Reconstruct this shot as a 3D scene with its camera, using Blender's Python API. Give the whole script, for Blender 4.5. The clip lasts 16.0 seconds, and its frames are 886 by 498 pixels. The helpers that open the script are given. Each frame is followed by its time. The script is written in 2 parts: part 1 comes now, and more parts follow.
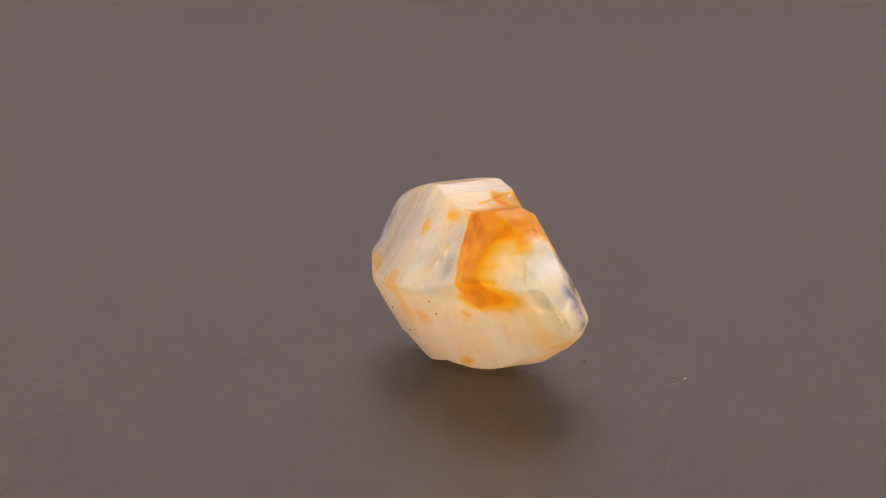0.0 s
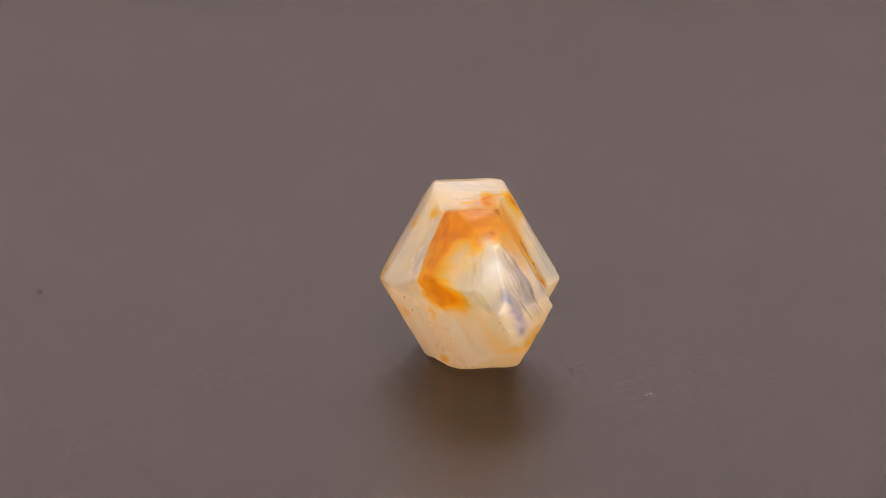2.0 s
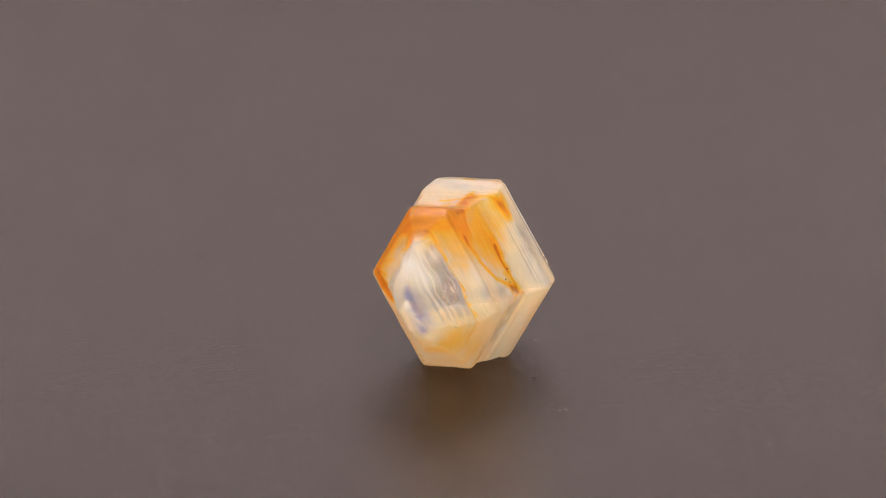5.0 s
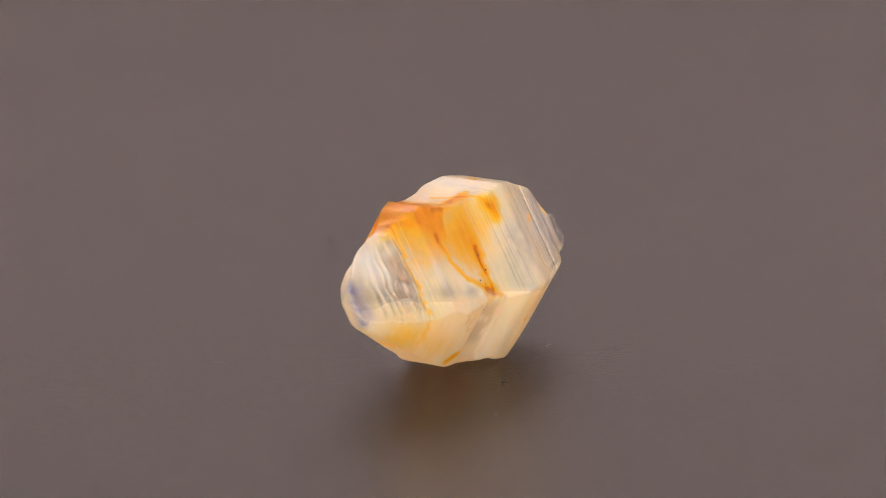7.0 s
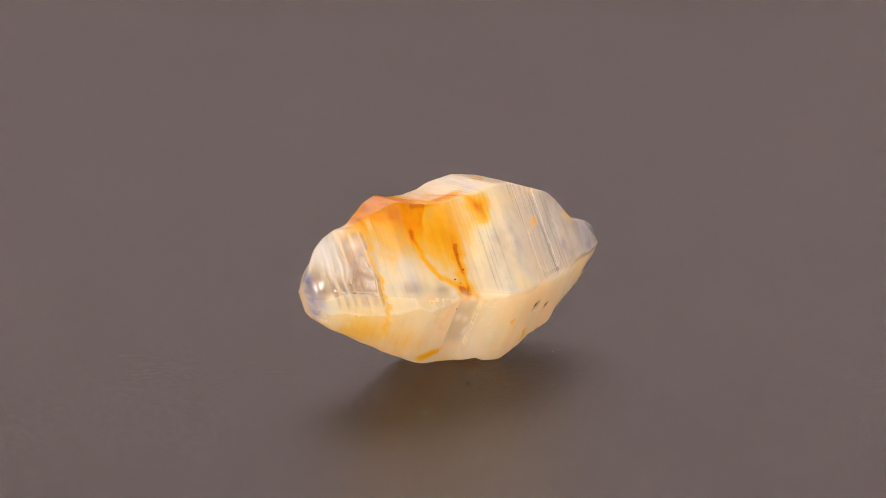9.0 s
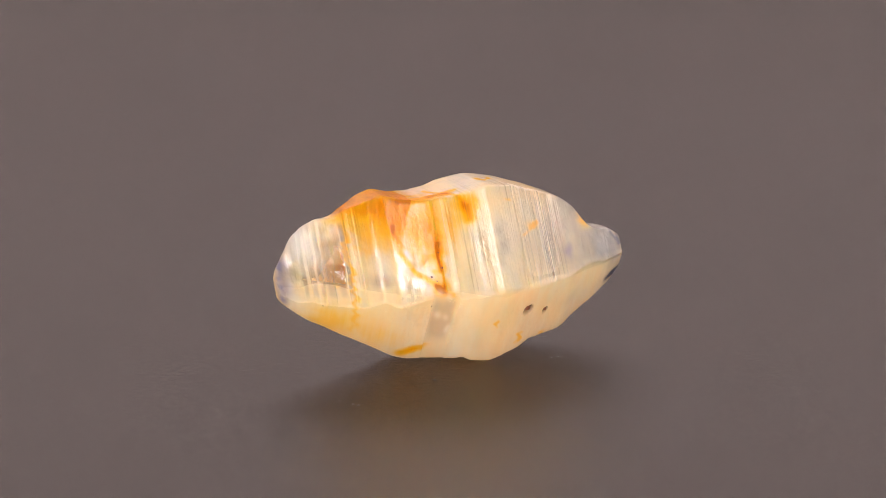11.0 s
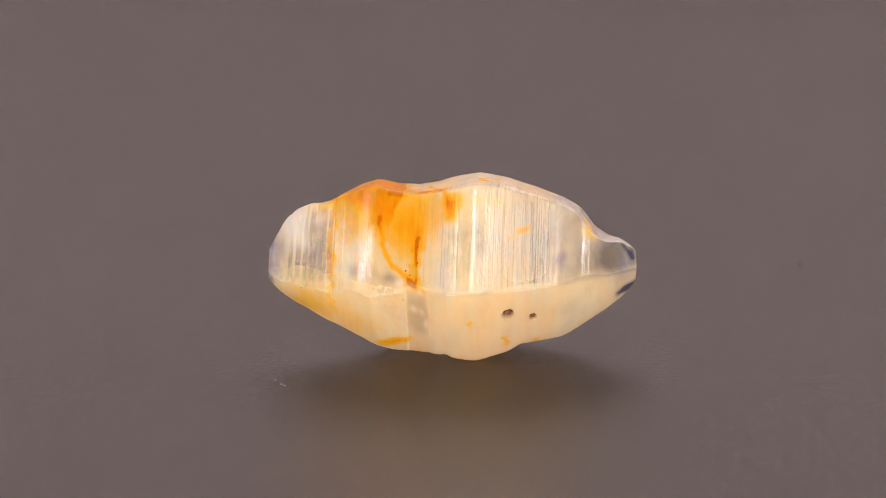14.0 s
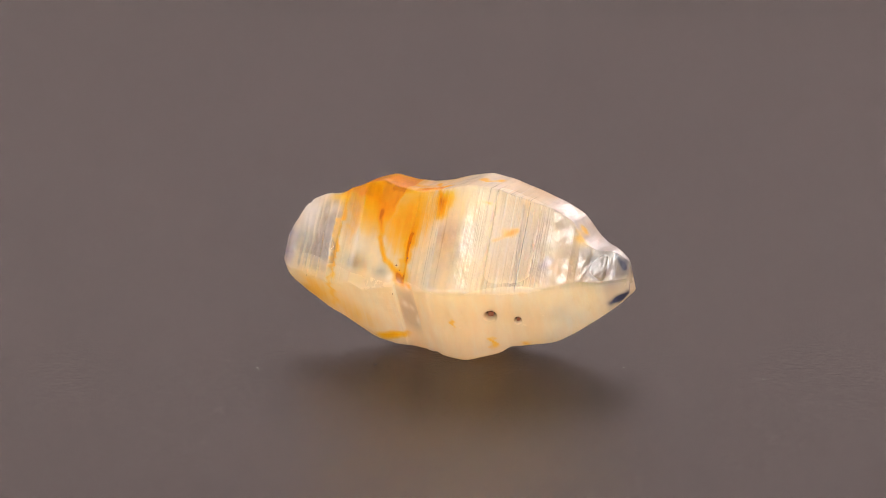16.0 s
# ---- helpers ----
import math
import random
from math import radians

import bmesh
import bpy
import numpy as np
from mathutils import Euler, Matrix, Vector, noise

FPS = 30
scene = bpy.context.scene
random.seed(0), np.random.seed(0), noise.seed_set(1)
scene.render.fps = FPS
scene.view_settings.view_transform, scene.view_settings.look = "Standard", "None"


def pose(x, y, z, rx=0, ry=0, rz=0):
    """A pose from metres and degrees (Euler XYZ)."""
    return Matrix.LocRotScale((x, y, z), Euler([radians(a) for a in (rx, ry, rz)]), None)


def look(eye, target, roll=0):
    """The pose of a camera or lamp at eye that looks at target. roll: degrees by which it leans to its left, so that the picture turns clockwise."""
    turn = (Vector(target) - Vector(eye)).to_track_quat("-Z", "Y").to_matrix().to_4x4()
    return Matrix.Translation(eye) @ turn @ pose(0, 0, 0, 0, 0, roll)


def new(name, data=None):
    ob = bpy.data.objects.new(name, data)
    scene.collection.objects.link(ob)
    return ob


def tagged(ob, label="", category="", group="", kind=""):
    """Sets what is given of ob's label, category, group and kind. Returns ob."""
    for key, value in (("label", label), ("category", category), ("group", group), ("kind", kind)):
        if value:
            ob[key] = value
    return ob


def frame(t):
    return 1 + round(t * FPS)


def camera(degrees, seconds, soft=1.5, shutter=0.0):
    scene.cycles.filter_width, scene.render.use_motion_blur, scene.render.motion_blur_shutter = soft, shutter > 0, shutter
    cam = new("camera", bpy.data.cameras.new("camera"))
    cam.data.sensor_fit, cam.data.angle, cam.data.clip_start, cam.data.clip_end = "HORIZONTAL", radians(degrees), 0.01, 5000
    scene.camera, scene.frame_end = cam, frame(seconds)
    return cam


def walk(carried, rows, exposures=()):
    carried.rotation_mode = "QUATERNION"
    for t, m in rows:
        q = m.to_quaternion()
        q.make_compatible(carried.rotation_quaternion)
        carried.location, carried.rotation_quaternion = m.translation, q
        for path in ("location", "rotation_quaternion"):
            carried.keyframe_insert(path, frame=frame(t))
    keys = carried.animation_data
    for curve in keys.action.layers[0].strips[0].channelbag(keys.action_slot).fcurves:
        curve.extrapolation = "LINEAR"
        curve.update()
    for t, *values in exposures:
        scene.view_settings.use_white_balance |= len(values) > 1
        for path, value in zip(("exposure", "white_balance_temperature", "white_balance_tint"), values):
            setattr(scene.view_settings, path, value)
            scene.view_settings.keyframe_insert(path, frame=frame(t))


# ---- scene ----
cam = camera(14.89, 16.0, soft=0.9)
U = 3.0e-5                      # crystal unit in metres: the crystal is 650 units, about 20 mm, long
TILT = radians(13.05)           # the lens looks down by this angle
FOOT = 188.3                    # height of the crystal's own axis over the turntable, in units
AIM = Vector((-60.8 * U, 0, (FOOT + 2.3) * U))
EYE = AIM - 6000 * U * Vector((0, math.cos(TILT), -math.sin(TILT)))
cam.data.dof.use_dof = True
cam.data.dof.focus_distance = 0.179
cam.data.dof.aperture_fstop = 62
walk(cam, [(0.0, look(EYE, AIM)), (16.0, look(EYE, AIM))], exposures=[(0.0, -0.45), (16.0, -0.45)])

# ---- light: a grey cloth studio with a soft box overhead, one by the camera, a key and a backdrop wash ----
world = bpy.data.worlds.new("studio_air")
scene.world = world
world.use_nodes = True
world.node_tree.nodes["Background"].inputs[0].default_value = (0.95, 0.97, 1.0, 1)
world.node_tree.nodes["Background"].inputs[1].default_value = 0.05


def area(name, eye, target, sx, sy, power, colour):
    d = bpy.data.lights.new(name, "AREA")
    d.shape, d.size, d.size_y, d.energy, d.color = "RECTANGLE", sx, sy, power, colour
    ob = new(name, d)
    ob.matrix_world = look(eye, target)
    return ob


area("soft_box_top", (0, -0.08, 0.66), (0, -0.08, 0), 0.90, 0.70, 1.0, (1.0, 0.96, 0.92))
area("soft_box_front", (0.0, -0.46, 0.09), (0, 0, 0.005), 0.95, 0.17, 6.2, (1.0, 0.97, 0.94))
area("spot_key", (0.11, -0.39, 0.42), (0, 0, 0.005), 0.16, 0.12, 1.8, (1.0, 0.97, 0.94))
wash = area("backdrop_wash", (0.0, 0.20, 0.50), (0, 0.45, 0.365), 0.80, 0.04, 9.0, (1.0, 0.94, 0.93))
wash.data.spread = radians(66)


# ---- materials ----
def material(name):
    m = bpy.data.materials.new(name)
    m.use_nodes = True
    return m, m.node_tree.nodes, m.node_tree.links, m.node_tree.nodes["Principled BSDF"]


def noise_node(nodes, links, vec, scale, detail=4.0, rough=0.55):
    n = nodes.new("ShaderNodeTexNoise")
    n.inputs["Scale"].default_value, n.inputs["Detail"].default_value, n.inputs["Roughness"].default_value = scale, detail, rough
    links.new(vec, n.inputs["Vector"])
    return n


def ramp(nodes, links, fac, stops):
    r = nodes.new("ShaderNodeValToRGB")
    links.new(fac, r.inputs[0])
    r.color_ramp.elements[0].position, r.color_ramp.elements[0].color = stops[0][0], (*stops[0][1], 1)
    r.color_ramp.elements[1].position, r.color_ramp.elements[1].color = stops[-1][0], (*stops[-1][1], 1)
    for p, c in stops[1:-1]:
        el = r.color_ramp.elements.new(p)
        el.color = (*c, 1)
    return r


def mix(nodes, links, fac, a, b):
    n = nodes.new("ShaderNodeMix")
    n.data_type = "RGBA"
    for sock, val in ((n.inputs[0], fac), (n.inputs[6], a), (n.inputs[7], b)):
        if isinstance(val, (tuple, float, int)):
            sock.default_value = (*val, 1) if isinstance(val, tuple) else val
        else:
            links.new(val, sock)
    return n.outputs[2]


def maths(nodes, links, op, a, b=0.0, c=0.0, clamp=False):
    n = nodes.new("ShaderNodeMath")
    n.operation, n.use_clamp = op, clamp
    for sock, val in zip(n.inputs, (a, b, c)):
        if isinstance(val, (float, int)):
            sock.default_value = val
        else:
            links.new(val, sock)
    return n.outputs[0]


def tent_cloth(name, low, high):
    m, nodes, links, p = material(name)
    co = nodes.new("ShaderNodeTexCoord").outputs["Object"]
    n = noise_node(nodes, links, co, 9.0)
    r = ramp(nodes, links, n.outputs[0], [(0.3, low), (0.7, high)])
    links.new(r.outputs[0], p.inputs["Base Color"])
    p.inputs["Roughness"].default_value = 0.9
    return m


def bench_paint():
    m, nodes, links, p = material("bench_board")
    co = nodes.new("ShaderNodeTexCoord").outputs["Object"]
    n = noise_node(nodes, links, co, 30.0)
    r = ramp(nodes, links, n.outputs[0], [(0.3, (0.5, 0.49, 0.48)), (0.7, (0.58, 0.57, 0.56))])
    links.new(r.outputs[0], p.inputs["Base Color"])
    p.inputs["Roughness"].default_value = 0.7
    return m


def satin_disc():
    m, nodes, links, p = material("satin_dark_plastic")
    co = nodes.new("ShaderNodeTexCoord").outputs["Object"]
    fine = noise_node(nodes, links, co, 2600.0, 5.0, 0.7)
    wide = noise_node(nodes, links, co, 60.0, 4.0, 0.6)
    scuff = nodes.new("ShaderNodeMapping")
    scuff.inputs["Scale"].default_value = (0.6, 1.4, 1.0)
    scuff.inputs["Rotation"].default_value = (0, 0, 0.5)
    links.new(co, scuff.inputs[0])
    rubbed = noise_node(nodes, links, scuff.outputs[0], 420.0, 5.0, 0.7)
    base = ramp(nodes, links, wide.outputs[0], [(0.3, (0.0085, 0.0034, 0.0019)), (0.72, (0.0125, 0.0056, 0.0036))])
    grit = ramp(nodes, links, fine.outputs[0], [(0.46, (0, 0, 0)), (0.70, (1, 1, 1))])
    col = mix(nodes, links, maths(nodes, links, "MULTIPLY", grit.outputs[0], 0.9), base.outputs[0], (0.049, 0.032, 0.026))
    worn = ramp(nodes, links, rubbed.outputs[0], [(0.52, (0, 0, 0)), (0.75, (0.12, 0.12, 0.12))])
    links.new(mix(nodes, links, worn.outputs[0], col, (0.050, 0.041, 0.038)), p.inputs["Base Color"])
    links.new(maths(nodes, links, "MULTIPLY_ADD", grit.outputs[0], 0.07, 0.092), p.inputs["Specular IOR Level"])
    rg = maths(nodes, links, "MULTIPLY_ADD", wide.outputs[0], 0.03, 0.21)
    rg = maths(nodes, links, "MULTIPLY_ADD", rubbed.outputs[0], 0.02, rg)
    links.new(rg, p.inputs["Roughness"])
    b = nodes.new("ShaderNodeBump")
    b.inputs["Strength"].default_value, b.inputs["Distance"].default_value = 0.8, 0.00009
    links.new(fine.outputs[0], b.inputs["Height"])
    links.new(b.outputs[0], p.inputs["Normal"])
    return m


def plain(name, colour, rough=0.6):
    m, nodes, links, p = material(name)
    co = nodes.new("ShaderNodeTexCoord").outputs["Object"]
    n = noise_node(nodes, links, co, 9000.0)
    d = tuple(c * 0.7 for c in colour)
    r = ramp(nodes, links, n.outputs[0], [(0.35, d), (0.65, colour)])
    links.new(r.outputs[0], p.inputs["Base Color"])
    p.inputs["Roughness"].default_value = rough
    return m


def attr(nodes, name):
    n = nodes.new("ShaderNodeAttribute")
    n.attribute_name = name
    return n.outputs["Fac"]


def sapphire():
    m, nodes, links, p = material("milky_sapphire")
    co = nodes.new("ShaderNodeTexCoord").outputs["Object"]

    def stretched(sx, sy, sz):
        n = nodes.new("ShaderNodeMapping")
        n.inputs["Scale"].default_value = (sx, sy, sz)
        links.new(co, n.inputs[0])
        return n.outputs[0]

    cloud = noise_node(nodes, links, stretched(1.3, 0.8, 0.8), 300.0, 4.0, 0.55)
    fine = noise_node(nodes, links, co, 3200.0, 5.0, 0.65)
    mottle = noise_node(nodes, links, stretched(1.6, 0.9, 0.9), 900.0, 3.0, 0.5)
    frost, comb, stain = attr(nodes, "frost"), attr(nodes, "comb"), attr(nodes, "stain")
    body = ramp(nodes, links, cloud.outputs[0], [(0.30, (0.955, 0.715, 0.40)), (0.46, (0.955, 0.79, 0.54)), (0.60, (0.95, 0.84, 0.66)), (0.76, (0.93, 0.86, 0.74))])
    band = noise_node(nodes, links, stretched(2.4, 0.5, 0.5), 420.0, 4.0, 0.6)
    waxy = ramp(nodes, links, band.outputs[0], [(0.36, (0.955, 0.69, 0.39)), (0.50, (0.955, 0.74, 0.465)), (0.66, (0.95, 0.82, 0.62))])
    # cooler, clearer stone towards the pale end
    cool = attr(nodes, "cool")
    grey = ramp(nodes, links, cool, [(0.50, (0.76, 0.62, 0.44)), (1.0, (0.28, 0.265, 0.25))])
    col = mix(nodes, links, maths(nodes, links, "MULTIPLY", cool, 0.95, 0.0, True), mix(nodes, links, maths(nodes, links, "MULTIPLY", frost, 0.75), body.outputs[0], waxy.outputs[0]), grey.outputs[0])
    # iron stain: soft, seen through the skin, with a few darker seams
    streak = noise_node(nodes, links, stretched(8.0, 0.35, 0.35), 420.0, 4.0, 0.65)
    amount = maths(nodes, links, "MULTIPLY_ADD", mottle.outputs[0], 0.4, maths(nodes, links, "MULTIPLY_ADD", maths(nodes, links, "SUBTRACT", streak.outputs[0], 0.5), maths(nodes, links, "MULTIPLY_ADD", attr(nodes, "facing"), 1.2, 0.15), -0.16))
    soft = maths(nodes, links, "ADD", stain, maths(nodes, links, "MULTIPLY", amount, stain), 0.0, True)
    rust = ramp(nodes, links, soft, [(0.0, (0.955, 0.72, 0.40)), (0.30, (0.95, 0.59, 0.15)), (0.62, (0.94, 0.49, 0.015)), (0.84, (0.88, 0.37, 0.004)), (1.0, (0.66, 0.22, 0.004))])
    col = mix(nodes, links, ramp(nodes, links, soft, [(0.02, (0, 0, 0)), (0.36, (1, 1, 1))]).outputs[0], col, rust.outputs[0])
    # fine pale and dark growth lines on the striated faces; pale ones paint glints
    lines = noise_node(nodes, links, stretched(22.0, 0.2, 0.2), 420.0, 3.0, 0.6)
    shiny = maths(nodes, links, "MULTIPLY", maths(nodes, links, "SUBTRACT", 1.0, frost, 0.0, True), comb)
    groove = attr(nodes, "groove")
    bars = maths(nodes, links, "MULTIPLY", shiny, shiny)
    clean = maths(nodes, links, "MULTIPLY_ADD", soft, -1.3, 1.0, True)
    pale = ramp(nodes, links, lines.outputs[0], [(0.55, (0, 0, 0)), (0.66, (0.6, 0.6, 0.6))])
    col = mix(nodes, links, maths(nodes, links, "MULTIPLY", maths(nodes, links, "MULTIPLY", pale.outputs[0], shiny), clean), col, (0.96, 0.93, 0.89))
    dim = ramp(nodes, links, lines.outputs[0], [(0.34, (0.7, 0.7, 0.7)), (0.42, (0, 0, 0))])
    # dark lines and sunken grooves get their dimness painted in as brown
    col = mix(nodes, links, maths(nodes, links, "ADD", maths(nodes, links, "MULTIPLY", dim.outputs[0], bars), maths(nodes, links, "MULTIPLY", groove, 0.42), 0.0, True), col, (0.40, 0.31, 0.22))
    # whitish stone, with highlights and glints painted into the same white
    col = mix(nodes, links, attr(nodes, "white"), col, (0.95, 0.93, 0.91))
    col = mix(nodes, links, attr(nodes, "blue"), col, (0.31, 0.295, 0.46))
    col = mix(nodes, links, attr(nodes, "navy"), col, (0.06, 0.07, 0.13))
    col = mix(nodes, links, attr(nodes, "pit"), col, (0.05, 0.025, 0.015))
    links.new(col, p.inputs["Base Color"])
    # how clear the stone is, from milky to glassy
    clear = maths(nodes, links, "MULTIPLY_ADD", cloud.outputs[0], 1.3, -0.18)
    clear = maths(nodes, links, "ADD", clear, attr(nodes, "clear"))
    clear = maths(nodes, links, "ADD", clear, maths(nodes, links, "MULTIPLY_ADD", dim.outputs[0], bars, maths(nodes, links, "MULTIPLY", groove, 0.7)), 0.0, True)
    for veil, share in ((frost, 0.45), (soft, 0.85), (attr(nodes, "white"), 1.0)):
        clear = maths(nodes, links, "MULTIPLY", clear, maths(nodes, links, "SUBTRACT", 1.0, maths(nodes, links, "MULTIPLY", veil, share)))
    links.new(clear, p.inputs["Transmission Weight"])
    p.inputs["Subsurface Weight"].default_value = 1.0
    p.inputs["Subsurface Radius"].default_value = (1.0, 0.75, 0.5)
    p.inputs["Subsurface Scale"].default_value = 0.006
    p.inputs["IOR"].default_value = 1.66
    rg = maths(nodes, links, "MULTIPLY_ADD", frost, 0.22, 0.03)
    rg = maths(nodes, links, "MULTIPLY_ADD", fine.outputs[0], 0.02, rg)
    rg = maths(nodes, links, "MULTIPLY_ADD", soft, 0.10, rg)
    rg = maths(nodes, links, "MULTIPLY_ADD", comb, 0.22, maths(nodes, links, "MULTIPLY_ADD", cool, 0.14, rg))
    links.new(rg, p.inputs["Roughness"])
    links.new(maths(nodes, links, "MULTIPLY_ADD", soft, -0.48, maths(nodes, links, "MULTIPLY_ADD", frost, -0.25, 0.5), True), p.inputs["Specular IOR Level"])
    b = nodes.new("ShaderNodeBump")
    b.inputs["Strength"].default_value, b.inputs["Distance"].default_value = 0.6, 0.00006
    hgt = maths(nodes, links, "ADD", maths(nodes, links, "MULTIPLY", maths(nodes, links, "MULTIPLY", lines.outputs[0], shiny), 3.0), maths(nodes, links, "MULTIPLY", fine.outputs[0], 0.12))
    hgt = maths(nodes, links, "MULTIPLY_ADD", mottle.outputs[0], 2.6, hgt)
    links.new(hgt, b.inputs["Height"])
    links.new(b.outputs[0], p.inputs["Normal"])
    glow = nodes.new("ShaderNodeBsdfTranslucent")
    deep = nodes.new("ShaderNodeGamma")
    links.new(col, deep.inputs[0])
    links.new(maths(nodes, links, "MULTIPLY_ADD", soft, 0.2, 1.0), deep.inputs[1])
    links.new(deep.outputs[0], glow.inputs["Color"])
    links.new(b.outputs[0], glow.inputs["Normal"])
    both = nodes.new("ShaderNodeMixShader")
    milky = maths(nodes, links, "MULTIPLY_ADD", clear, -0.50, 0.66, True)
    links.new(milky, both.inputs[0])
    links.new(p.outputs[0], both.inputs[1])
    links.new(glow.outputs[0], both.inputs[2])
    links.new(both.outputs[0], nodes["Material Output"].inputs["Surface"])
    return m


CLOTH = tent_cloth("pale_studio_cloth", (0.46, 0.438, 0.425), (0.52, 0.497, 0.482))
TAUPE = tent_cloth("taupe_backdrop_paper", (0.415, 0.356, 0.354), (0.455, 0.391, 0.389))
BENCH, SATIN, GEM = bench_paint(), satin_disc(), sapphire()
RUSTY = plain("iron_oxide", (0.22, 0.06, 0.02), 0.45)
DARK, PALE = plain("dark_dust", (0.02, 0.018, 0.018)), plain("pale_dust", (0.26, 0.25, 0.24))


# ---- structure ----
def solid(name, verts, faces, mat, parent=None, smooth=False):
    me = bpy.data.meshes.new(name)
    me.from_pydata(verts, [], faces)
    me.materials.append(mat)
    if smooth:
        me.polygons.foreach_set("use_smooth", [True] * len(me.polygons))
    me.update()
    ob = new(name, me)
    ob.parent = parent
    return ob


def box(name, lo, hi, mat):
    (a, b, c), (d, e, f) = lo, hi
    v = [(x, y, z) for z in (c, f) for y in (b, e) for x in (a, d)]
    fc = [(0, 2, 3, 1), (4, 5, 7, 6), (0, 1, 5, 4), (2, 6, 7, 3), (0, 4, 6, 2), (1, 3, 7, 5)]
    return tagged(solid(name, v, fc, mat), kind="structure")


W, H, LOW = 0.60, 0.70, -0.035
tagged(box("floor", (-W, -W, LOW - 0.02), (W, W, LOW), BENCH), "pale bench board under the turntable", "bench")
tagged(box("wall_north", (-W, 0.45, LOW), (W, 0.46, H), TAUPE), "taupe paper backdrop behind the turntable", "backdrop")
tagged(box("wall_south", (-W, -W - 0.01, LOW), (W, -W, H), CLOTH), "pale grey cloth front wall of photo studio", "wall")
tagged(box("wall_west", (-W - 0.01, -W, LOW), (-W, W, H), CLOTH), "pale grey cloth side wall of photo studio", "wall")
tagged(box("wall_east", (W, -W, LOW), (W + 0.01, W, H), CLOTH), "pale grey cloth side wall of photo studio", "wall")
tagged(box("ceiling", (-W, -W, H), (W, W, H + 0.01), CLOTH), "pale grey cloth roof of photo studio", "ceiling")


# ---- the turntable ----
def lathe(name, profile, count, mat, parent):
    v, f = [], []
    for r, z in profile:
        for i in range(count):
            a = 2 * math.pi * i / count
            v.append((r * math.cos(a), r * math.sin(a), z))
    for j in range(len(profile) - 1):
        for i in range(count):
            k = (i + 1) % count
            f.append((j * count + i, j * count + k, (j + 1) * count + k, (j + 1) * count + i))
    f.append(tuple(range(count - 1, -1, -1)))
    f.append(tuple(range((len(profile) - 1) * count, len(profile) * count)))
    return solid(name, v, f, mat, parent)


turntable = tagged(new("turntable"), "dark grey satin plastic display turntable, slowly turning", "turntable")
lathe("foot", [(0.10, LOW), (0.10, -0.011), (0.095, -0.008)], 96, SATIN, turntable)
lathe("disc", [(0.243, -0.008), (0.25, -0.007), (0.25, -0.001), (0.249, 0.0)], 192, SATIN, turntable)


def speck(x, y, size, mat, seed):
    rnd = random.Random(seed)
    bm = bmesh.new()
    bmesh.ops.create_icosphere(bm, subdivisions=1, radius=1)
    for q in bm.verts:
        q.co *= 0.7 + 0.6 * rnd.random()
        q.co.x *= 1.5
        q.co.z *= 0.5
        q.co *= size * U
    me = bpy.data.meshes.new("dust_speck")
    bm.to_mesh(me)
    bm.free()
    me.materials.append(mat)
    ob = new("dust_speck", me)
    ob.parent = turntable
    ob.matrix_basis = pose(x * U, y * U, size * 0.25 * U, 0, 0, rnd.random() * 360)
    return ob


# ---- the crystal: six lengthwise faces, each at its own distance from the axis along the length ----
KNOTS = (-372, -363, -347, -325, -300, -277, -263, -247, -210, -180, -150, -110, -75, -45, 0, 50, 105, 150, 182, 205, 230, 255, 280)
TOP = (-9, 8, 40, 63, 72, 71, 75, 84, 104, 111, 103, 100, 105, 114, 125, 118, 101, 85, 65, 31, 18, 17, 1)
UPPER_BACK = (12, 22, 40, 53, 59, 64, 70, 79, 104, 114, 119, 121, 123, 132, 129, 119, 105, 96, 89, 76, 56, 34, 15)
LOWER_BACK = (42, 42, 41, 47, 62, 72, 77, 83, 102, 122, 137, 152, 162, 169, 175, 170, 165, 140, 121, 109, 97, 90, 87)
BOTTOM = (61, 68, 80, 95, 106, 118, 125, 133, 151, 167, 178, 183, 182, 183, 190, 176, 157, 153, 138, 122, 105, 85, 59)
LOWER_FRONT = (35, 44, 56, 65, 79, 89, 95, 97, 110, 119, 117, 116, 128, 146, 147, 130, 110, 92, 67, 57, 48, 34, 19)
UPPER_FRONT = (-16, -7, -2, 10, 17, 29, 32, 28, 56, 51, 57, 65, 72, 98, 101, 85, 64, 52, 34, 28, 16, 4, -8)


def smooth_noise(x, cell, seed):
    rnd = np.random.RandomState(seed)
    tab = rnd.rand(4096)
    q = x / cell + 1000.0
    i = np.floor(q).astype(int)
    f = q - i
    f = f * f * (3 - 2 * f)
    return tab[i % 4096] * (1 - f) + tab[(i + 1) % 4096] * f - 0.5


def ribs(x, seed):
    """Growth steps across the length: flat treads with short risers, of uneven width."""
    rnd = np.random.RandomState(seed)
    out, at = np.zeros_like(x), -400.0
    while at < 320:
        at += 2.0 + rnd.exponential(4.5)
        out += (rnd.rand() - 0.5) * 2.2 * np.clip((x - at) / 1.6, 0, 1)
    lowpass = np.convolve(np.pad(out, 60, mode="edge"), np.ones(121) / 121, "valid")
    return out - lowpass


def blobs(P, rows):
    """Soft spots: centre, half sizes along x, y, z, and strength."""
    s = np.zeros(len(P))
    for x, y, z, a, b, c, k in rows:
        d = ((P[:, 0] - x) / a) ** 2 + ((P[:, 1] - y) / b) ** 2 + ((P[:, 2] - z) / c) ** 2
        s = s + k * np.exp(-1.1 * d ** 1.1)
    return s

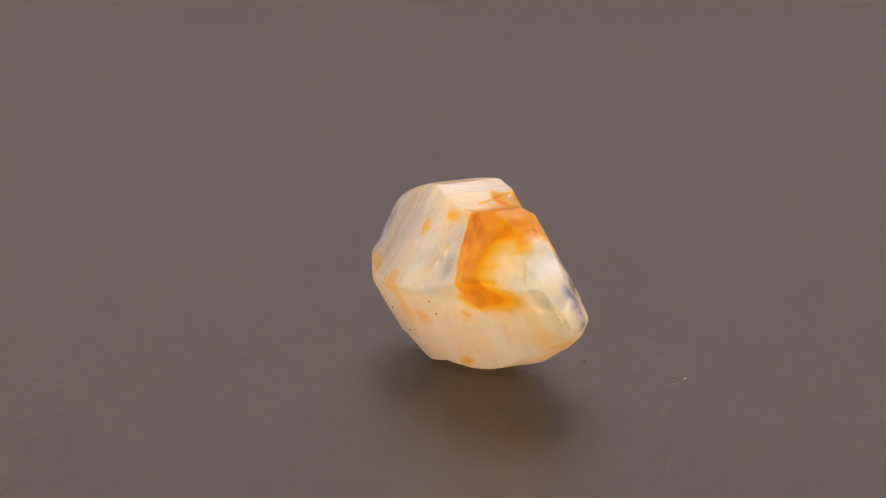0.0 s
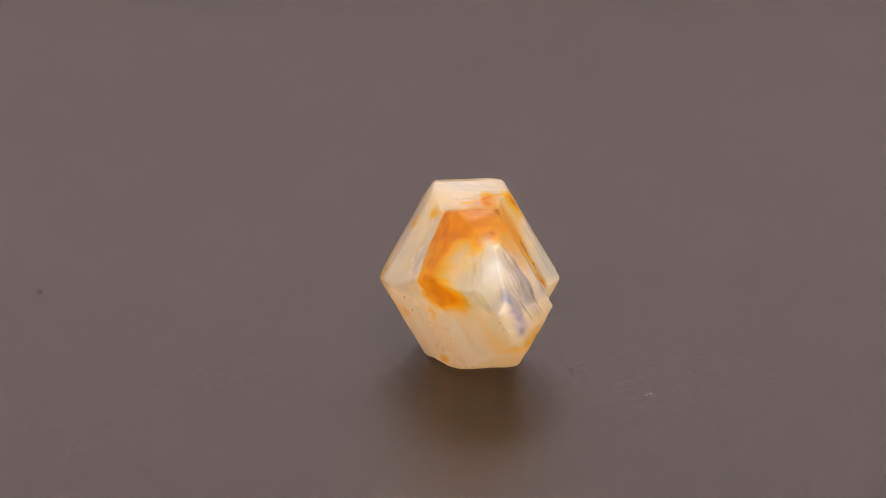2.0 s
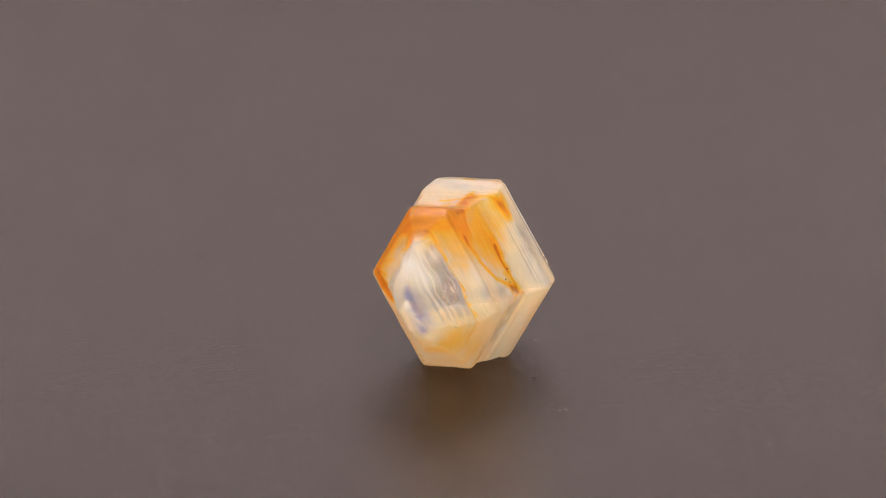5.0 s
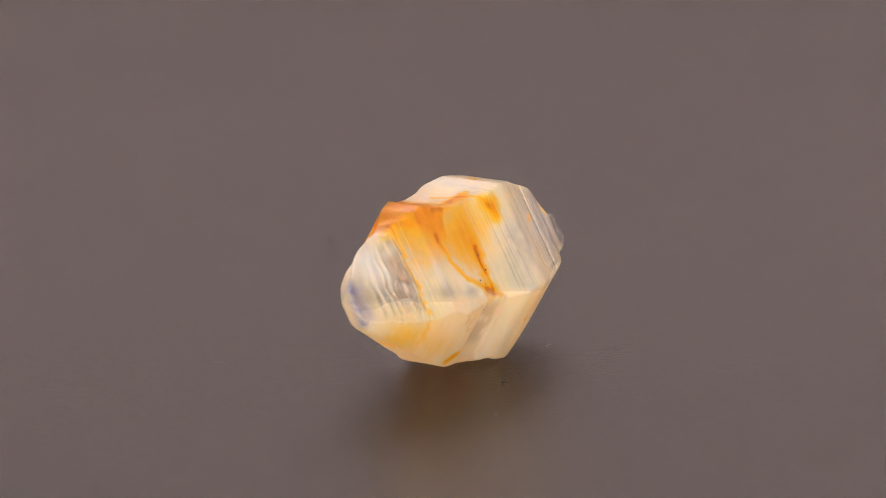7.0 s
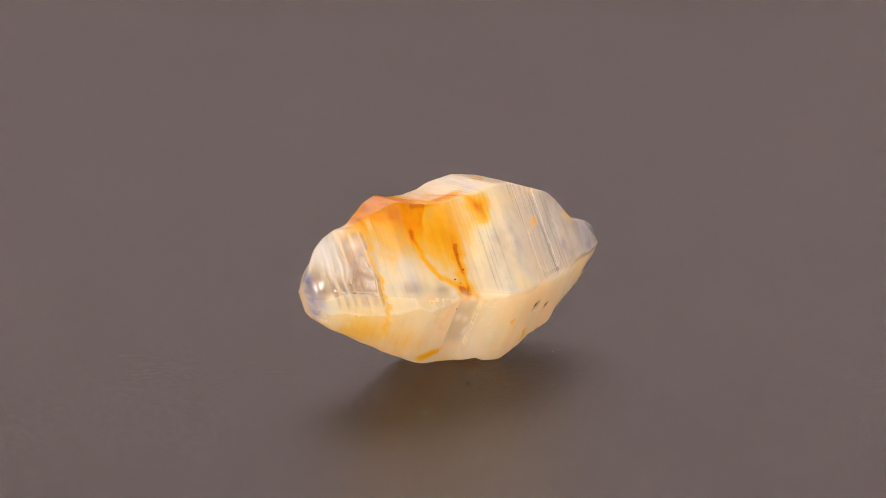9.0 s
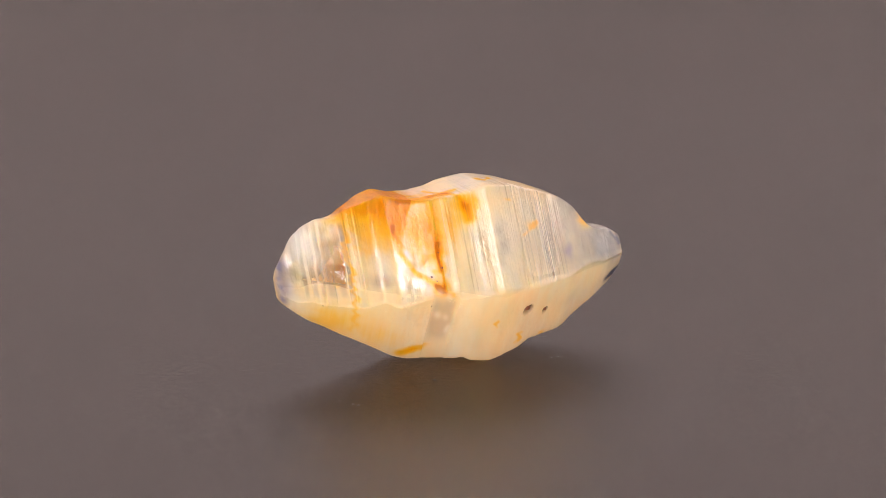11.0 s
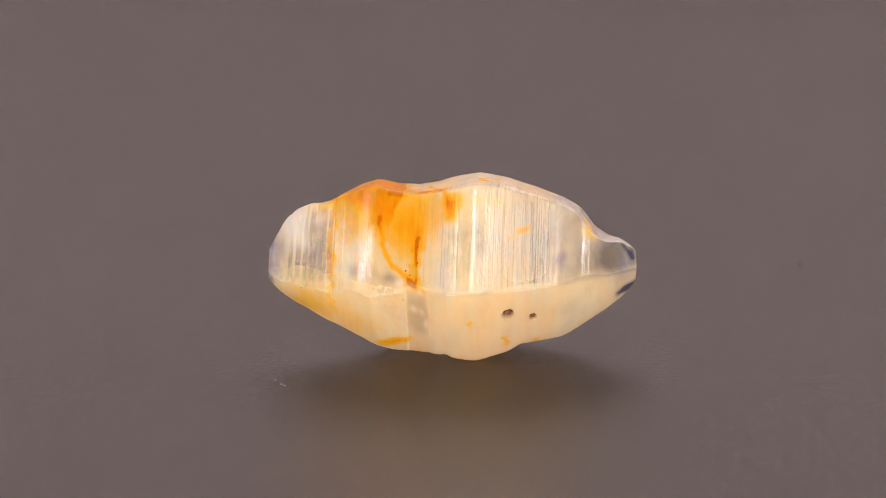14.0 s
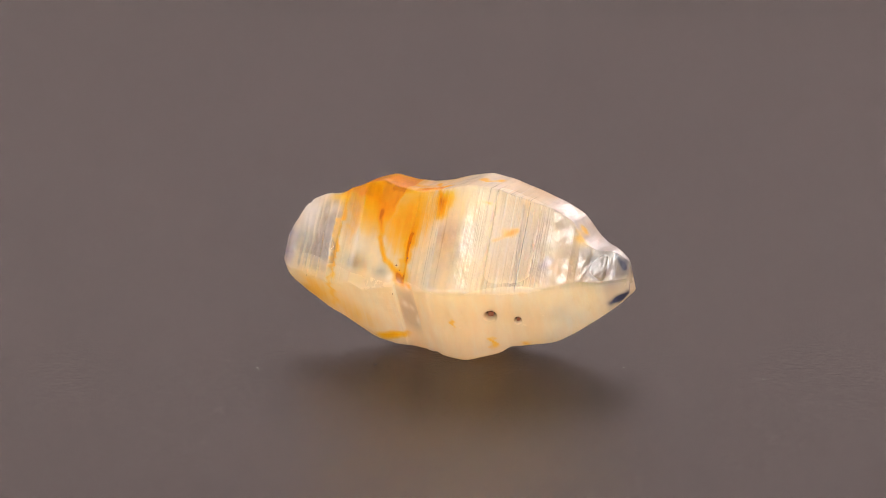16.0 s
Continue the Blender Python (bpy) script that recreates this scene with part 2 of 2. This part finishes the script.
FRONT_STAINS = [
    (-105, -40, 62, 56, 56, 56, 0.52),
    (-42, -59, 94, 20, 28, 28, 0.5),
    (-135, -54, 26, 30, 55, 55, 0.35),
    (-104, -74, 4, 9, 50, 50, 0.35),
    (-104, -100, -40, 22, 16, 16, 0.55),
    (-254, -32, 4, 6, 85, 85, 0.5),
    (-207, -29, 60, 36, 50, 50, 0.25),
    (-166, -22, 69, 22, 45, 45, 0.2),
    (-205, -45, 45, 40, 45, 45, 0.18)]
EDGE_STAINS = [
    (-287, -49, -86, 80, 45, 45, 0.32),
    (-200, -60, -123, 60, 50, 50, 0.24),
    (-148, -41, -163, 20, 10, 9, 0.85),
    (-4, -105, -112, 6, 14, 14, 0.5),
    (54, -61, -151, 8, 16, 16, 0.5),
    (84, -54, 51, 18, 10, 9, 0.4),
    (108, -37, -150, 14, 10, 8, 0.35),
    (-145, 27, 103, 50, 12, 12, 0.4),
    (-73, -13, 106, 40, 10, 10, 0.45),
    (9, 17, 123, 10, 10, 10, 0.45),
    (37, 34, 120, 8, 10, 10, 0.3),
    (197, -11, 41, 16, 16, 16, 0.4),
    (-217, 20, 100, 45, 18, 18, 0.55),
    (-169, 2, 107, 45, 14, 14, 0.5),
    (-213, 48, 102, 68, 22, 22, 0.45),
    (192, 16, 51, 12, 12, 12, 0.5),
    (-120, -41, -163, 12, 10, 8, 0.5)]
BACK_STAINS = [
    (-88, 91, 88, 21, 10, 10, 0.5),
    (-192, 70, 99, 60, 26, 26, 0.6),
    (-230, 91, -25, 51, 22, 22, 0.45),
    (-192, 109, -40, 21, 22, 22, 0.5),
    (-166, 108, -70, 12, 14, 14, 0.4),
    (-30, 115, 61, 18, 18, 18, 0.5),
    (-1, 168, -36, 27, 28, 28, 0.55),
    (-58, 138, -93, 21, 15, 15, 0.5),
    (-112, 78, -167, 30, 10, 10, 0.6),
    (107, 141, -40, 12, 15, 15, 0.75),
    (-217, 61, 93, 60, 24, 24, 0.8),
    (-166, 82, 91, 18, 22, 22, 0.9),
    (-200, 96, 49, 25, 50, 50, 0.65),
    (-205, 109, -22, 33, 28, 28, 0.7),
    (-264, 73, -27, 52, 22, 22, 0.35),
    (-290, -10, -75, 45, 45, 40, 0.2),
    (-83, -2, 104, 33, 10, 9, 0.5),
    (-16, 149, -89, 15, 30, 30, 0.45),
    (-264, 35, 75, 15, 26, 26, 0.6),
    (-195, 12, 104, 55, 48, 22, 0.7),
    (-160, 80, 80, 22, 30, 40, 0.3),
    (150, 122, -30, 42, 20, 20, 0.5),
    (-285, 25, -95, 60, 50, 30, 0.14)]
BLUES_FRONT = [
    (-357, 4, -3, 12, 20, 20, 0.5),
    (-357, -14, -35, 12, 22, 22, 0.6),
    (259, -16, -24, 12, 30, 30, 0.3),
    (-205, -76, -21, 14, 14, 14, 0.2),
    (149, -69, -16, 18, 22, 22, 0.2),
    (149, -61, -2, 11, 12, 12, 0.5),
    (156, -53, 6, 8, 10, 8, 0.35)]
BLUE_SEAM = [(-366, 26, 22, -366, -9, -56, 8, 0.9)]
NAVIES = [
    (265, 6, -66, 12, 10, 8, 1.0),
    (273, 4, -3, 7, 16, 16, 0.8),
    (-364, 0, -17, 9, 40, 40, 0.35),
    (184, 92, -6, 26, 40, 40, 0.8),
    (164, 114, -51, 12, 14, 14, 0.5),
    (166, 86, 36, 22, 28, 28, 0.6)]
CLEARS = [
    (-276, -31, 5, 15, 75, 75, 0.8),
    (-300, -26, -11, 10, 60, 60, 0.5),
    (-97, -72, -116, 16, 30, 30, 0.5),
    (149, -43, 29, 60, 60, 60, 0.1),
    (224, -24, -5, 40, 40, 40, 0.3),
    (-341, -2, -2, 24, 50, 50, 0.45),
    (-204, -79, -26, 26, 22, 22, 0.4),
    (-150, -90, -42, 24, 16, 16, 0.4),
    (161, -42, -94, 40, 18, 18, 0.3),
    (164, 87, -4, 33, 40, 40, 0.6),
    (-145, 131, 11, 21, 26, 26, 0.35),
    (-22, -85, 20, 36, 70, 70, 0.35)]
# pale veils of the stone, plus highlights and sheen painted in as white
WHITES_AND_GLINTS = [
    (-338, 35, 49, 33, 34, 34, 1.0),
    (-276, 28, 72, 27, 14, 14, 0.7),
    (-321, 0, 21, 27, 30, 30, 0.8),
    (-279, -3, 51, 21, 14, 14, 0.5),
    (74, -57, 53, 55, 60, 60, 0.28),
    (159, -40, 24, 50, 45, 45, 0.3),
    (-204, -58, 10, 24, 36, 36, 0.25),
    # small glints by the chip and the vein, put into the colour
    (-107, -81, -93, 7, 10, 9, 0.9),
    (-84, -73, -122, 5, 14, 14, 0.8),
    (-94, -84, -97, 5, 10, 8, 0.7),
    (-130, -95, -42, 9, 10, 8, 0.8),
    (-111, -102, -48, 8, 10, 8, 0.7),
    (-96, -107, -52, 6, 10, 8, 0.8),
    # whiter stone on the back, which also lifts its brightness
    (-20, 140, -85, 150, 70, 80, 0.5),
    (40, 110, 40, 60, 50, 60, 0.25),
    # painted glints along the crack on the back
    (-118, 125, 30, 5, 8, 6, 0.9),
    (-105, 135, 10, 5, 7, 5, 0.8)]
FRONT_VEINS = [
    (-173, -27, 60, -164, -51, 21, 5, 0.35),
    (-164, -51, 21, -146, -76, -16, 4, 0.55),
    (-146, -76, -16, -93, -108, -50, 5, 0.5),
    (-101, -60, 30, -102, -100, -40, 4, 0.5),
    (-249, 20, 83, -245, -71, -64, 3, 0.4),
    (-50, -45, 107, -42, -70, 75, 9, 0.35),
    (59, -72, 38, 95, -47, 54, 4, 0.35),
    (-153, -7, 100, -50, -45, 107, 4, 0.45),
    (-45, -40, 108, 55, -45, 96, 3, 0.28),
    (14, 8, 124, 34, 34, 121, 3, 0.35)]
BACK_VEINS = [
    (-94, 144, -5, -112, 115, 42, 3, 0.5),
    (-8, 172, -43, -9, 124, -133, 3, 0.5),
    (-192, 126, 0, -245, 94, 3, 4, 0.45),
    (-150, 81, 97, -182, 89, 72, 6, 0.5),
    (-53, -38, 110, -86, 40, 104, 4, 0.5),
    (-112, 147, -48, -96, 123, -99, 3, 0.3),
    (179, 104, -45, 28, 166, -41, 3, 0.6)]
RIMS_AND_STEP_SHADE = [
    (251, 1, -75, 280, 9, -55, 6, 1.0),
    (257, 3, 12, 275, 1, -9, 4, 0.8),
    # dark side of the growth step near 105, its shade painted as a line
    (97, -25, 92, 105, -95, -37, 3, 0.38)]
STAINS = (FRONT_STAINS, EDGE_STAINS, BACK_STAINS)
PITS = [((59, -91, -94), 10, 9, 10), ((102, -68, -104), 6, 6, 6)]
GRAINS = [
    (-99, -82, -7, 1.8),
    (-101, -67, 17, 1.3),
    (-120, -85, -21, 1.6),
    (-112, -90, -28, 1.4),
    (-96, -75, 5, 1.0),
    (-124, -94, -71, 1.0),
    (-102, 146, -56, 1.4),
    (-101, 132, -80, 1.3),
    (-341, 22, -48, 1.4),
    (-339, 15, -60, 1.4),
    (-166, 102, 57, 1.3),
    (19, 109, 60, 1.1),
    (56, 140, -102, 1.3),
    (25, 121, -139, 1.3),
    (-308, -50, -63, 1.0)]
GROOVES = ((-331, 3), (-317, 4), (-304, 3), (-290, 7), (-272, 6), (-258, 4))
SPECKS = [(134, -146, 3, DARK), (-710, 638, 4, DARK), (82, 120, 1.6, PALE), (84, 106, 1.4, PALE), (16, 275, 1.4, PALE), (216, -336, 1.5, PALE), (187, -348, 1.4, PALE), (225, -330, 1.6, PALE), (197, -664, 1, PALE), (15, 525, 1.4, PALE)]


def veins(P, rows):
    """Stained cracks: from one point to another, with half width and strength."""
    s = np.zeros(len(P))
    for ax, ay, az, bx, by, bz, wide, k in rows:
        a, d = np.array((ax, ay, az)), np.array((bx - ax, by - ay, bz - az), float)
        f = np.clip((P - a) @ d / (d @ d), 0, 1)
        gap = np.linalg.norm(P - a - f[:, None] * d, axis=1)
        s = np.maximum(s, k * np.exp(-(gap / wide) ** 2))
    return s


def grain(parent, x, y, z, size, name, mat, seed, label):
    """A small angular grain sitting in the crystal's surface."""
    rnd = random.Random(seed)
    bm = bmesh.new()
    bmesh.ops.create_icosphere(bm, subdivisions=2, radius=1)
    for q in bm.verts:
        q.co = Vector([max(-0.72, min(0.72, c)) for c in q.co]) * (0.85 + 0.3 * rnd.random())
        q.co = q.co * size * U
    me = bpy.data.meshes.new(name)
    bm.to_mesh(me)
    bm.free()
    me.materials.append(mat)
    ob = tagged(new(name, me), label)
    ob.parent = parent
    ob.matrix_basis = pose(x * U, y * U, z * U, rnd.random() * 40, rnd.random() * 40, rnd.random() * 40)


def crystal():
    nx, na = 800, 264
    xs = np.linspace(KNOTS[0], KNOTS[-1], nx)
    ang = np.radians([90, 30, -30, -90, -150, 150])
    hs = np.stack([np.interp(xs, KNOTS, p) for p in (TOP, UPPER_BACK, LOWER_BACK, BOTTOM, LOWER_FRONT, UPPER_FRONT)])
    soft = np.array([.25, .5, .25])
    for _ in range(70):
        hs = np.stack([np.convolve(np.pad(h, 1, mode="edge"), soft, "valid") for h in hs])
    fade = np.clip((xs - KNOTS[0]) / 25, 0, 1) * np.clip((KNOTS[-1] - xs) / 20, 0, 1)
    for k, amp in ((0, 0.3), (1, 0.10), (2, 0.02), (3, 0.04), (4, 0.03), (5, 0.24)):
        hs[k] += amp * ribs(xs, 7 + k) * fade
    # single bold growth steps on the upper front face
    for at, tall in ((-322, 1.2), (-302, 2.0), (-286, -2.6), (-252, 3.2), (-236, -1.6), (-100, 1.6), (-8, 0.7), (48, -1.6), (106, 4.2), (120, -1.2)):
        hs[5] += tall * np.clip((xs - at) / 2.0, 0, 1) * np.exp(-np.clip(xs - at, 0, None) / 16)
    # clear grooves between pale ridges at the stained end
    notch = sum(np.exp(-((xs - x) / w) ** 4) for x, w in GROOVES)
    hs[5] -= 0.9 * notch
    # a shallow chipped strip and a lip on the lower front face
    hs[4] -= 5.0 * np.clip((xs + 122) / 3, 0, 1) * np.clip((-78 - xs) / 3, 0, 1)
    # nicks along the lowest edge
    hs[3] -= 5 * np.exp(-((xs + 52) / 9) ** 2) + 6 * np.exp(-((xs - 80) / 13) ** 2)
    # the section's middle wanders with the ends
    cy = np.interp(xs, [-372, -200, 150, 282], [20, 0, 0, 10])
    cz = np.interp(xs, [-372, -200, 150, 282], [-26, 0, 0, -28])
    rel = hs - np.cos(ang)[:, None] * cy - np.sin(ang)[:, None] * cz
    th = np.linspace(0, 2 * np.pi, na, endpoint=False)
    cosk = np.maximum(np.cos(th[None, :] - ang[:, None]), 1e-3)
    r = ((cosk[:, None, :] / rel[:, :, None]) ** 90).sum(0) ** (-1 / 90)
    # ends rounded off
    left, right = np.clip((xs - KNOTS[0]) / 14, 0, 1), np.clip((KNOTS[-1] - xs) / 10, 0, 1)
    r = r * (0.72 + 0.28 * np.sqrt(1 - (1 - left) ** 2))[:, None] * (0.8 + 0.2 * np.sqrt(1 - (1 - right) ** 2))[:, None]
    X = np.repeat(xs[:, None], na, 1)
    Y, Z = cy[:, None] + r * np.cos(th), cz[:, None] + r * np.sin(th)
    P = np.stack([X, Y, Z], -1).reshape(-1, 3)
    # the faces are slightly wavy, the stained end lumpy
    lump = sum(smooth_noise(P @ np.array(d), c, n) for d, c, n in (((1, .4, .2), 27, 31), ((-.3, 1, .5), 22, 32), ((.2, -.5, 1), 19, 33), ((.7, .7, -.6), 14, 34)))
    grow = lump * (0.8 + 5.5 * np.clip((P[:, 2] + 60) / 25, 0, 1) * np.clip((-220 - P[:, 0]) / 50, 0, 1) * np.clip((P[:, 0] + 372) / 18, 0, 1))
    flat = np.stack([X, np.repeat(cy[:, None], na, 1), np.repeat(cz[:, None], na, 1)], -1).reshape(-1, 3)
    P = P + (P - flat) * (grow / np.linalg.norm(P - flat, axis=1))[:, None]
    # two pits sunk into the lower front face
    pit = np.zeros(len(P))
    for (px, py, pz), a, b, depth in PITS:
        d = np.sqrt(((P[:, 0] - px) / a) ** 2 + (np.linalg.norm(P[:, 1:] - (py, pz), axis=1) / b) ** 2)
        m = np.clip((1.25 - d) / 0.4, 0, 1)
        pit = np.maximum(pit, m)
        away = P - flat
        P = P - away / np.linalg.norm(away, axis=1)[:, None] * (m * depth)[:, None]
    P = np.concatenate([P, [[KNOTS[0] - 2, cy[0], cz[0]], [KNOTS[-1] + 2, cy[-1], cz[-1]]]])
    pit = np.concatenate([pit, [0, 0]])
    idx = np.arange(nx * na).reshape(nx, na)
    nxt = np.roll(idx, -1, 1)
    quads = np.stack([idx[:-1], idx[1:], nxt[1:], nxt[:-1]], -1).reshape(-1, 4)
    faces = [tuple(q) for q in quads.tolist()]
    faces += [(nx * na, int(a), int(b)) for a, b in zip(idx[0], nxt[0])]
    faces += [(nx * na + 1, int(b), int(a)) for a, b in zip(idx[-1], nxt[-1])]
    # how the surface is stained, cleared, frosted, and where glints and shade are painted
    wob = np.stack([smooth_noise(P[:, 0] + 3 * P[:, 2], 19, 3), smooth_noise(P[:, 2] * 1.3 + P[:, 1], 17, 4), smooth_noise(P[:, 1] * 1.4 - P[:, 0], 23, 5)], 1)
    Q = P + 12 * wob
    bend = 5 * np.stack([smooth_noise(P[:, 2] + 0.6 * P[:, 1], 15, 21), smooth_noise(P[:, 0] + P[:, 2], 21, 22), smooth_noise(P[:, 0] - P[:, 1], 19, 23)], 1)
    stain = sum(blobs(Q, rows) for rows in STAINS)
    # rust that seeped in behind the slanting growth step on the back
    step = -129 - (102 - P[:, 2]) * 0.41 - P[:, 0] + 5 * wob[:, 1]
    seep = np.clip((P[:, 1] + 45) / 40, 0.15, 1) * np.clip(step / 5, 0, 1) * np.exp(-np.clip(step, 0, None) / (62 + 95 * np.clip((P[:, 2] - 45) / 40, 0, 1))) * np.clip((P[:, 1] + 60 + 80 * np.clip((P[:, 2] - 60) / 20, 0, 1)) / 25, 0, 1) * np.clip((P[:, 2] + 75) / 50, 0, 1)
    haze = smooth_noise(P[:, 0] + 0.3 * P[:, 2], 74, 11) + smooth_noise(P[:, 2] - 0.5 * P[:, 1], 58, 12)
    # top faces get a faint tint: iron skin, and brightness toned down by colour
    stain = np.clip(stain + 0.1 * np.clip((P[:, 2] - 82) / 14, 0, 1) + 0.8 * seep + 0.16 * haze, 0, 0.84)
    stain = np.clip(stain + 0.7 * veins(P + bend, BACK_VEINS), 0, 0.92)
    stain = np.clip(stain + veins(P + bend, FRONT_VEINS), 0, 1)
    blue = np.clip(blobs(P + 3 * wob, BLUES_FRONT) + veins(P + 4 * wob, BLUE_SEAM), 0, 1)
    white = np.clip(0.6 * blobs(P + bend, WHITES_AND_GLINTS), 0, 1)
    clear = blobs(P + bend, CLEARS) + 0.2 * np.clip((P[:, 0] - 70) / 90, 0, 1) * np.clip((P[:, 2] + 60) / 30, 0.2, 1)
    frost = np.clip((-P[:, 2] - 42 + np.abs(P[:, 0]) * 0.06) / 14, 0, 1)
    # growth lines crowd on the front: at the stained end, in the middle and on the pale half
    bands = ((-302, 32, 0.7), (-235, 40, 0.25), (-60, 45, 0.35), (85, 62, 0.75))
    comb = sum(k * np.exp(-((P[:, 0] - x) / w) ** 4) for x, w, k in bands)
    comb = 0.06 + comb * np.clip((30 - P[:, 1]) / 40, 0.12, 1)
    cool = (0.6 * np.clip((P[:, 0] - 5) / 60, 0, 1) + 0.35 * np.clip((P[:, 0] - 165) / 60, 0, 1)) * np.clip((P[:, 2] + 55) / 35, 0.15, 1)
    cool = np.maximum(cool, 0.66 * np.clip((P[:, 0] - 222) / 25, 0, 1))
    facing = np.clip((15 - P[:, 1]) / 20, 0, 1)
    chip = np.exp(-((P[:, 0] + 100) / 19) ** 6) * np.exp(-((P[:, 2] + 98) / 44) ** 4) * facing
    cool = np.maximum(cool, 0.5 * chip)
    clear = clear + 0.5 * chip
    # grooves that are made clearer and, in the colour, darker
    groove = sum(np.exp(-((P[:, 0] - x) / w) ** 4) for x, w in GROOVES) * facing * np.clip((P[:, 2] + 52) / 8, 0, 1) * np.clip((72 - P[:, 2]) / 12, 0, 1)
    me = bpy.data.meshes.new("crystal")
    me.from_pydata((P * U).tolist(), [], faces)
    for key, val in (("stain", stain), ("blue", blue), ("clear", clear), ("pit", pit), ("white", white), ("comb", comb), ("cool", cool), ("groove", groove), ("facing", np.clip((-25 - P[:, 1]) / 40, 0, 1)), ("navy", np.clip(blobs(P + 2 * wob, NAVIES) + veins(P + 3 * wob, RIMS_AND_STEP_SHADE), 0, 1)), ("frost", frost)):
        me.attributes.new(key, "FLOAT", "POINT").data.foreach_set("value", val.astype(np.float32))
    me.polygons.foreach_set("use_smooth", np.ones(len(me.polygons), dtype=bool))
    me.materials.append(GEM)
    me.update()
    ob = tagged(new("crystal", me), "milky cream raw sapphire crystal with orange iron stains", "crystal")
    for (px, py, pz), a, b, depth in PITS:
        grain(ob, px, py + depth * 0.55, pz + depth * 0.3, a * 0.62, "inclusion", RUSTY, int(px), "dark brown mineral grain in a pit")
    for n, (px, py, pz, size) in enumerate(GRAINS):
        grain(ob, px, py, pz, size * 1.1, "iron_grain", RUSTY, 20 + n, "tiny red-brown iron oxide grain")
    return ob, -P[:, 2].min() * U


gem, gem_foot = crystal()

# x, y on the disc in crystal units, at the turn that it has at 3.5 s
for n, (x, y, size, mat) in enumerate(SPECKS):
    speck(x, y, size, mat, 50 + n)


def motions():
    rate = 8.65
    times = [k * 1.0 for k in range(17)]
    walk(gem, [(t, pose(0, 0, gem_foot, 0, 0, -rate * (t - 13.5))) for t in times])
    walk(turntable, [(t, pose(0, 0, 0, 0, 0, -rate * (t - 3.5))) for t in times])


motions()
